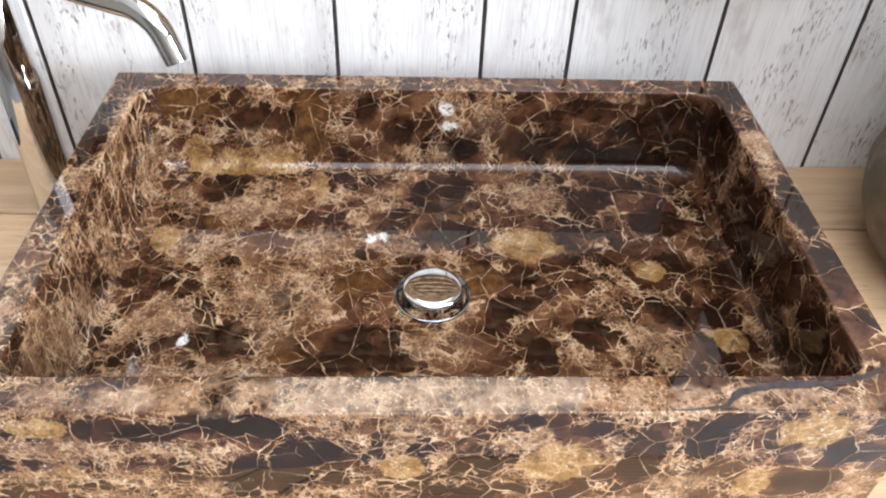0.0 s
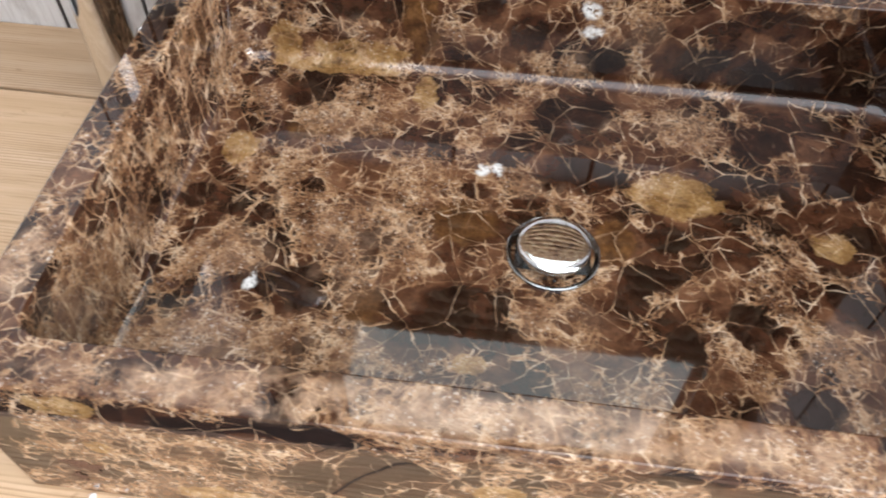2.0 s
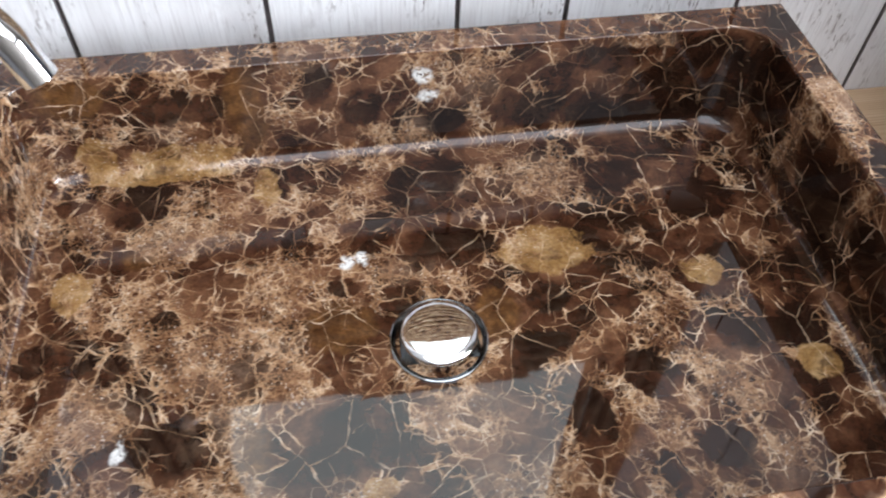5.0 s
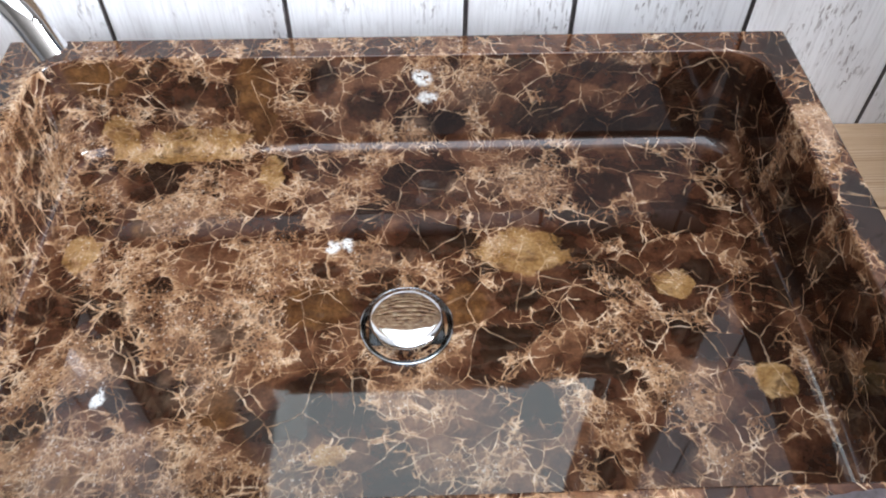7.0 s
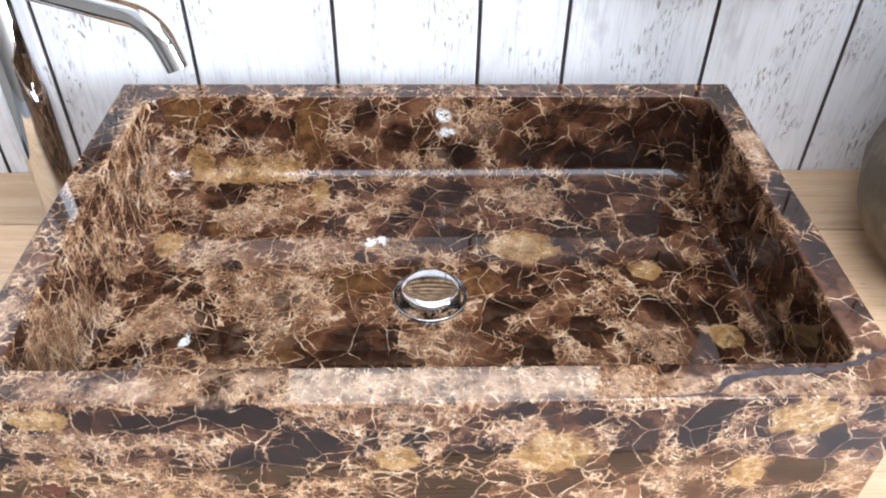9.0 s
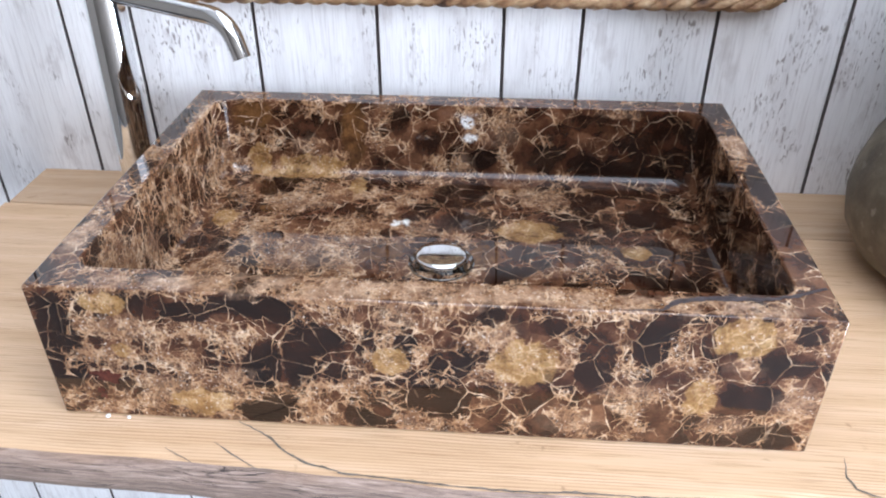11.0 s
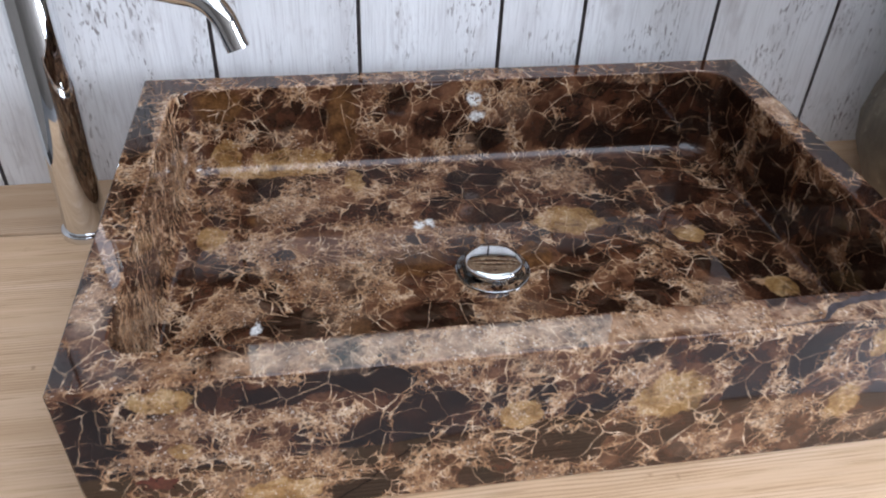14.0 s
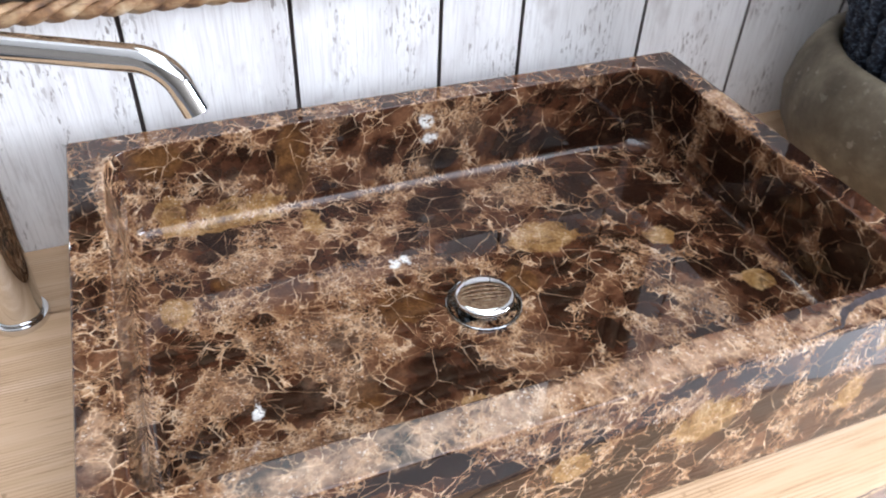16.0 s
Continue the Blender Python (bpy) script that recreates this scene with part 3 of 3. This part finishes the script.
# unseen nib, added to keep side window light off the right planks and pot
nib = part("wall_nib", box(bmesh.new(), (X1, -0.12, FLOOR_Z), (X1 + 0.12, WALL_Y + 0.004, CEIL - 0.002)), TAUPE)
tagged(nib, "unseen short taupe wall added to shade the shelf's end", "wall", kind="structure")
bm = bmesh.new()
RX0, RX1, RY0, RY1 = -0.14, 1.48, -2.2, 0.3
for lo, hi in (((X0 - 0.15, Y0 - 0.15), (RX0, WALL_Y + 0.15)), ((RX1, Y0 - 0.15), (X2 + 0.15, WALL_Y + 0.15)), ((RX0, Y0 - 0.15), (RX1, RY0)), ((RX0, RY1), (RX1, WALL_Y + 0.15))):
    box(bm, (lo[0], lo[1], CEIL), (hi[0], hi[1], CEIL + 0.12))
ceiling = part("ceiling", bm, PLASTER)
tagged(ceiling, "plain white ceiling with an added opening for overhead light", "ceiling", kind="structure")

# ---- the shelf ----
shelf = empty("wall_shelf", (0, 0, TOP), label="thick oak wall shelf with a dark live edge", category="shelf")


def live_edge(x):
    return -0.047 + 0.009 * min(1.0, max(0.0, (0.10 - x) / 0.30)) - 0.004 * max(0.0, 1.0 - abs(x - 0.35) / 0.25) + 0.007 * noise.noise(Vector((x * 3.1, 0.3, 0))) - 0.006 * math.cos((x - 0.3) * 4.0) + 0.0025 * noise.noise(Vector((x * 17, 2.3, 0)))


def seam_y(x):
    return 0.3392 - 0.019 * x


def shelf_board(x0, x1):
    bm = bmesh.new()
    rows, count = [], 150
    for i in range(count + 1):
        x = x0 + (x1 - x0) * i / count
        y, y_back = live_edge(x), seam_y(x) - 0.0016
        ring = [(y_back, -0.0014), (y_back - 0.0014, 0.0), (y + 0.10, 0.0), (y + 0.012, 0.0), (y + 0.003, -0.0015)]
        for k in range(1, 9):
            f = k / 9
            bulge = 0.006 * math.sin(f * math.pi) + 0.004 * noise.noise(Vector((x * 6, f * 3.0, 5.0))) + 0.0022 * noise.noise(Vector((x * 38, f * 9, 1.0)))
            ring.append((y - bulge * (1 - 0.6 * f) + 0.006 * f * f, -0.0015 - 0.045 * f))
        ring += [(y + 0.018, -0.048 - 0.001 * noise.noise(Vector((x * 6, 0, 0)))), (y_back, -0.048)]
        rows.append([bm.verts.new((x, a, b)) for a, b in ring])
    n = len(rows[0])
    for a, b in zip(rows, rows[1:]):
        for k in range(n):
            j = (k + 1) % n
            f = bm.faces.new((a[k], a[j], b[j], b[k]))
            f.material_index = 1 if 3 < k < n - 2 else 0
    bm.faces.new(rows[0])
    bm.faces.new(rows[-1])
    bmesh.ops.recalc_face_normals(bm, faces=bm.faces[:])
    return bm


part("front_board", shelf_board(-0.252, 1.20), [OAK, EDGE], shelf, smooth=35)
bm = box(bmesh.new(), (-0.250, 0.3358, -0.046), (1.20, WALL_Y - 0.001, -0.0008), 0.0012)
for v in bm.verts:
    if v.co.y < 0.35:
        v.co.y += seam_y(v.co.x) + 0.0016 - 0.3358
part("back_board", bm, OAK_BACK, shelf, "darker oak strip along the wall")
part("crack", ribbon([(0.134, -0.025), (0.150, -0.035), (0.176, -0.050)], [0.0003, 0.0014, 0.0008], 0), WOODSPLIT, shelf)
part("crack", ribbon([(0.147, -0.001), (0.176, -0.016), (0.194, -0.031), (0.213, -0.0415), (0.239, -0.047)], [0.0006, 0.0015, 0.0019, 0.0018, 0.0012], 0), WOODSPLIT, shelf)
part("crack", ribbon([(0.630, -0.005), (0.626, -0.024), (0.629, -0.035), (0.646, -0.043)], [0.0004, 0.0015, 0.0019, 0.0014], 0), WOODSPLIT, shelf)
part("crack", ribbon([(0.097, -0.034), (0.110, -0.041), (0.123, -0.047)], [0.0003, 0.0010, 0.0006], 0), WOODSPLIT, shelf)

part("crack", ribbon([(x, live_edge(x) + 0.004 + 0.003 * noise.noise(Vector((x * 40, 0, 7)))) for x in (0.239, 0.27, 0.30, 0.33, 0.36, 0.39, 0.42, 0.45, 0.48, 0.51, 0.54)],
                     [0.002, 0.0012, 0.0022, 0.001, 0.002, 0.0014, 0.0024, 0.0012, 0.002, 0.001, 0.0005], 0), WOODSPLIT, shelf)

# ---- the basin ----
BX0, BX1, BY0, BY1, BH = -0.0015, 0.6020, -0.0010, 0.3992, 0.130
IX0, IX1, IY0, IY1 = 0.0258, 0.5758, 0.0285, 0.3735
DX, DY, FLOOR_H = 0.300, 0.188, 0.040


def basin_mesh():
    bm = bmesh.new()
    loops = []

    def loop(inset, z, r):
        loops.append([(x, y, z) for x, y in rounded_loop(BX0 + inset, BX1 - inset, BY0 + inset, BY1 - inset, r)])

    loop(0.0015, 0.0, 0.0015)
    loop(0.0, 0.0015, 0.002)
    loop(0.0, BH - 0.0018, 0.002)
    loop(0.0006, BH - 0.0006, 0.002)
    loop(0.0018, BH, 0.002)

    def inner(grow, z, r):
        loops.append([(x, y, z) for x, y in rounded_loop(IX0 + grow, IX1 - grow, IY0 + grow, IY1 - grow, r, front=r * 0.55)])

    inner(-0.0016, BH, 0.0320)
    inner(-0.0005, BH - 0.0005, 0.0308)
    inner(0.0, BH - 0.0016, 0.030)
    fil = 0.011
    inner(0.0, BH - 0.0030, 0.030)
    inner(0.0006, FLOOR_H + fil + 0.0015, 0.030)
    inner(0.0006, FLOOR_H + fil, 0.030)
    for k in range(1, 8):
        a = radians(90 * k / 7)
        inner(0.0006 + fil * (1 - math.cos(a)), FLOOR_H + fil * (1 - math.sin(a)), 0.030 - fil * 0.7 * (1 - math.cos(a)))
    base = rounded_loop(IX0, IX1, IY0, IY1, 0.03)
    for f in (0.75, 0.4, 0.12):
        ring = []
        for x, y in base:
            d = Vector((x - DX, y - DY))
            c = d.normalized() * 0.0300
            p = c + (d * 0.95 - c) * f
            ring.append((DX + p.x, DY + p.y, FLOOR_H - 0.0012 * (1 - f)))
        loops.append(ring)
    loops.append([(DX + 0.0295 * math.cos(t), DY + 0.0295 * math.sin(t), FLOOR_H - 0.0013) for t in (math.atan2(y - DY, x - DX) for x, y in base)])
    loops.append([(DX + 0.0290 * math.cos(t), DY + 0.0290 * math.sin(t), 0.0) for t in (math.atan2(y - DY, x - DX) for x, y in base)])
    rows = [[bm.verts.new(p) for p in lp] for lp in loops]
    rows.append(rows[0])
    count = len(rows[0])
    round_rows = {0, 2, 3, 5, 6, 7, 9, 10, 11, 12, 13, 14, 15, 16}
    for i, (a, b) in enumerate(zip(rows, rows[1:])):
        for k in range(count):
            j = (k + 1) % count
            f = bm.faces.new((a[k], a[j], b[j], b[k]))
            f.smooth = i in round_rows or (i in (1, 8) and k % 11 != 10)
    bmesh.ops.recalc_face_normals(bm, faces=bm.faces[:])
    return bm


basin = part("wash_basin", basin_mesh(), MARBLE, at=(0, 0, TOP))
tagged(basin, "rectangular polished dark brown marble vessel basin with beige veins", "basin")
part("crack", ribbon([(0.440, 0.001), (0.473, 0.003), (0.487, 0.0150), (0.507, 0.0200), (0.531, 0.0210), (0.550, 0.0215), (0.560, 0.0240), (0.573, 0.0275), (0.585, 0.0330), (0.5985, 0.0385)],
                     [0.0006, 0.002, 0.0050, 0.0052, 0.0056, 0.0045, 0.0030, 0.0042, 0.0035, 0.002], BH, 0.0003), SPLIT, basin, "dark filled crack across the rim")


def pit(cx, cz, rx, rz):
    """A shallow ragged hole in the front, its floor dark."""
    bm = bmesh.new()
    ring = []
    for k in range(22):
        a = math.tau * k / 22
        f = 0.62 + 0.75 * noise.noise(Vector((math.cos(a) * 1.9, math.sin(a) * 1.9, 4.0)))
        ring.append(bm.verts.new((cx + rx * f * math.cos(a), BY0 - 0.0004, cz + rz * f * math.sin(a))))
    bm.faces.new(ring)
    bmesh.ops.recalc_face_normals(bm, faces=bm.faces[:])
    return bm


part("pit", pit(0.043, 0.044, 0.020, 0.013), PITRED, basin, "dark reddish pit in the stone")
part("pit", pit(0.037, 0.026, 0.006, 0.012), PITRED, basin, "dark reddish pit in the stone")

# ---- small bits that lie about ----
def bit(at, size, seed):
    bm = bmesh.new()
    bmesh.ops.create_icosphere(bm, subdivisions=2, radius=size)
    for v in bm.verts:
        v.co *= 1 + 0.5 * noise.noise(v.co * (1.2 / size) + Vector((seed, 0, 0)))
        v.co.z *= 0.7
    low = min(v.co.z for v in bm.verts)
    for v in bm.verts:
        v.co.z -= low
    ob = part("plaster_bit", bm, PLASTER, at=at, smooth=60)
    tagged(ob, "small white bit of crumbled plaster", "debris", group="plaster bits")


for k, (x, y, z, size) in enumerate(((0.037, -0.004, TOP, 0.0019), (0.055, -0.004, TOP, 0.0016), (-0.445, 0.424, FLOOR_Z + 0.006, 0.0042), (-0.357, 0.410, FLOOR_Z + 0.006, 0.003))):
    bit((x, y, z), size, k * 3.1)

# ---- the drain ----
drain = empty("sink_drain", (DX, DY, TOP + FLOOR_H), label="raised round chrome pop-up drain in the basin floor", category="drain")
part("flange", lathe(bmesh.new(), [(0.0193, -0.0060), (0.0215, -0.0046), (0.0250, -0.0030), (0.0285, -0.0013), (0.0308, 0.0002), (0.0317, 0.0009), (0.0324, 0.0006), (0.0328, -0.0014)], 64), CHROME_SHADED, drain, smooth=40)
part("throat", lathe(bmesh.new(), [(0.0, -0.011), (0.0260, -0.011), (0.0260, -0.0125), (0.0, -0.0125)], 48), CHROME_SHADED, drain, smooth=40)
part("stem", lathe(bmesh.new(), [(0.0, -0.011), (0.0195, -0.011), (0.0195, 0.0045), (0.0, 0.0045)], 48), CHROME_SHADED, drain, smooth=40)
part("cap", lathe(bmesh.new(), [(0.0, 0.0045), (0.0235, 0.0045), (0.0251, 0.0056), (0.0254, 0.0080), (0.0250, 0.0092), (0.0238, 0.0101), (0.0200, 0.0108), (0.012, 0.0114), (0.0, 0.0117)], 64), CHROME, drain, smooth=50)

# ---- the tap ----
TX, TY = -0.071, 0.341
tap = empty("basin_tap", (TX, TY, TOP), label="tall slim polished chrome basin tap", category="tap")
tap.rotation_euler = (0, radians(1.6), 0)
part("base_ring", lathe(bmesh.new(), [(0.0, -0.0006), (0.0236, -0.0006), (0.0238, 0.0012), (0.0238, 0.0055), (0.0231, 0.0068), (0.0205, 0.0072), (0.0, 0.0072)], 64), CHROME, tap, smooth=40)
part("column", lathe(bmesh.new(), [(0.0, 0.0072), (0.0190, 0.0072), (0.0198, 0.0085), (0.0200, 0.0105), (0.0200, 0.318), (0.0190, 0.320), (0.0, 0.320)], 64), CHROME, tap, smooth=40)
reach = Vector((0.168, -0.081, 0)).normalized()
pts, sz, bend = [], 0.2580, 0.032
for k in range(6):
    pts.append(reach * (0.012 + 0.138 * k / 5) + Vector((0, 0, sz)))
for k in range(1, 13):
    a = radians(66 * k / 12)
    pts.append(reach * (0.150 + bend * math.sin(a)) + Vector((0, 0, sz - bend + bend * math.cos(a))))
a = radians(66)
pts.append(pts[-1] + (reach * math.cos(a) - Vector((0, 0, math.sin(a)))) * 0.018)
part("spout", tube(bmesh.new(), pts, 0.0095, 24), CHROME, tap, smooth=40)

# ---- the stone pot and what stands in it ----
PX, PY = 0.876, 0.262


def stone_pot():
    prof = [(0.0, 0.0), (0.092, 0.0), (0.118, 0.005), (0.141, 0.022), (0.156, 0.048), (0.162, 0.074), (0.161, 0.100), (0.155, 0.124), (0.148, 0.140),
            (0.141, 0.147), (0.134, 0.147), (0.128, 0.141), (0.124, 0.128), (0.115, 0.09), (0.08, 0.04), (0.0, 0.03)]
    bm = lathe(bmesh.new(), prof, 64)
    for v in bm.verts:
        if v.co.z > 0.001:
            d = noise.noise(v.co * 9) * 0.006 + noise.noise(v.co * 26) * 0.0018
            v.co += Vector((v.co.x, v.co.y, 0)).normalized() * d
    return bm


pot = part("stone_pot", stone_pot(), STONE, smooth=60, at=(PX, PY, TOP))
tagged(pot, "rounded hollow grey-brown river stone pot on the shelf", "pot")


bundle = empty("knitted_bundle", (PX, PY, TOP + 0.03), label="dark navy ribbed knitted bundle standing in the stone pot", category="textile")
for c in range(34):
    a = math.tau * c / 34
    pts, rad = [], []
    for k in range(34):
        f = k / 33
        r = 0.092 + 0.034 * math.sin(min(f * 1.6, 1) * math.pi / 2) - 0.34 * max(0, f - 0.75) ** 1.3
        tw = a + 0.25 * f
        pts.append((r * math.cos(tw), r * math.sin(tw), 0.05 + 0.26 * f))
        rad.append(0.0095 + 0.0022 * math.sin(k * 2.6 + c))
    part("cord", tube(bmesh.new(), pts, rad, 7), KNIT, bundle, smooth=70)

# ---- the mirror ----
MX0, MX1, MZ0, MZ1 = -0.075, 0.667, 1.024, 1.95
mirror = empty("wall_mirror", (0, 0, 0), label="wall mirror in a wide braided seagrass frame", category="mirror")
part("backing", box(bmesh.new(), (MX0 + 0.012, WALL_Y - 0.012, MZ0 + 0.012), (MX1 - 0.012, WALL_Y - 0.0005, MZ1 - 0.012)), BACKING, mirror)
part("glass", box(bmesh.new(), (0.03, WALL_Y - 0.017, 1.28), (0.562, WALL_Y - 0.0125, MZ1 - 0.1)), MIRROR, mirror, "clear mirror glass")


def braid(path, closed, phase):
    """Three soft strands laid round one another along a path."""
    bm = bmesh.new()
    for s in range(3):
        pts, rad, run = [], [], 0.0
        for i, p in enumerate(path):
            if i:
                run += (p - path[i - 1]).length
            d = (path[(i + 1) % len(path)] - path[i - 1]).normalized() if closed or 0 < i < len(path) - 1 else (path[1] - path[0]).normalized()
            side = Vector((0, 1, 0)).cross(d)
            w = math.tau * (run / 0.062 + s / 3) + phase
            pts.append(p + side * 0.0046 * math.sin(w) + Vector((0, 1, 0)) * 0.0055 * math.cos(w))
            rad.append(0.0054 + 0.0012 * math.sin(w * 1.0 + 0.7))
        tube(bm, pts, rad, 6, closed)
    return bm


def dense(points, closed, step=0.0065):
    out, pts = [], [Vector(p) for p in points]
    for a, b in zip(pts, pts[1:] + ([pts[0]] if closed else [])):
        n = max(1, round((b - a).length / step))
        out += [a.lerp(b, k / n) for k in range(n)]
    return out if closed else out + [pts[-1]]


for ring in range(5):
    g = 0.012 + 0.0262 * ring
    lp = [(x, WALL_Y - 0.016, z) for x, z in rounded_loop(MX0 + g, MX1 - g, MZ0 + g, MZ1 - g, max(0.035 - g * 0.2, 0.01), 4)]
    part("braid", braid(dense(lp, True), True, ring * 1.3), GRASS, mirror, smooth=60)
for row in range(6):
    z = MZ0 + 0.012 + 0.0262 * (5 + row)
    part("braid", braid(dense([(0.028, WALL_Y - 0.018, z), (0.564, WALL_Y - 0.018, z)], False), False, row * 0.9), GRASS, mirror, smooth=60)

# ---- windows that give the light ----
def window(name, label, lo, hi, axis):
    """A white frame with one middle bar set in an opening."""
    ob = empty(name, [(a + b) / 2 for a, b in zip(lo, hi)], label=label, category="window", kind="structure")
    c = ob.location.copy()
    u = [i for i in range(3) if i != axis]
    bars = [(0, 0.0, 0.05), (0, 0.95, 1.0), (1, 0.0, 0.05), (1, 0.95, 1.0)]
    for which, f0, f1 in bars:
        a, b = list(lo), list(hi)
        i = u[which]
        a[i], b[i] = lo[i] + (hi[i] - lo[i]) * f0, lo[i] + (hi[i] - lo[i]) * f1
        part("window_frame", box(bmesh.new(), [p - q for p, q in zip(a, c)], [p - q for p, q in zip(b, c)], 0.003), FRAME, ob)


# the roof window is unseen, added to frame the overhead lamp
window("window_1", "unseen white framed roof window added for light from above", (RX0 + 0.002, RY0 + 0.002, CEIL + 0.04), (RX1 - 0.002, RY1 - 0.002, CEIL + 0.09), 2)
window("window_2", "wide white framed side window", (X2 + 0.05, EY0 + 0.002, EZ0 + 0.002), (X2 + 0.10, EY1 - 0.002, EZ1 - 0.002), 0)

# ---- planks of the wall, one by one ----
SEAMS = [-0.825, -0.680, -0.540, -0.461, -0.320, -0.172, -0.087, 0.061, 0.206, 0.352, 0.441, 0.589, 0.731, 0.876, 0.962, 1.108]
left, right = X0, X1
edges = [left + 0.0] + [x for x in (-1.75, -1.60, -1.46, -1.38, -1.24, -1.09, -0.97)] + SEAMS + [right]
for a, b in zip(edges, edges[1:]):
    bm = box(bmesh.new(), (-(b - a) / 2 + 0.0017, 0.0, 0.0), ((b - a) / 2 - 0.0017, 0.0058, CEIL - FLOOR_Z - 0.002), 0.0012)
    bm.normal_update()
    for f in bm.faces:
        f.material_index = 1 if abs(f.normal.x) > 0.4 else 0
    plank = part("plank", bm, [WASH, GROOVE], wall_north, at=((a + b) / 2, WALL_Y, FLOOR_Z + 0.001))
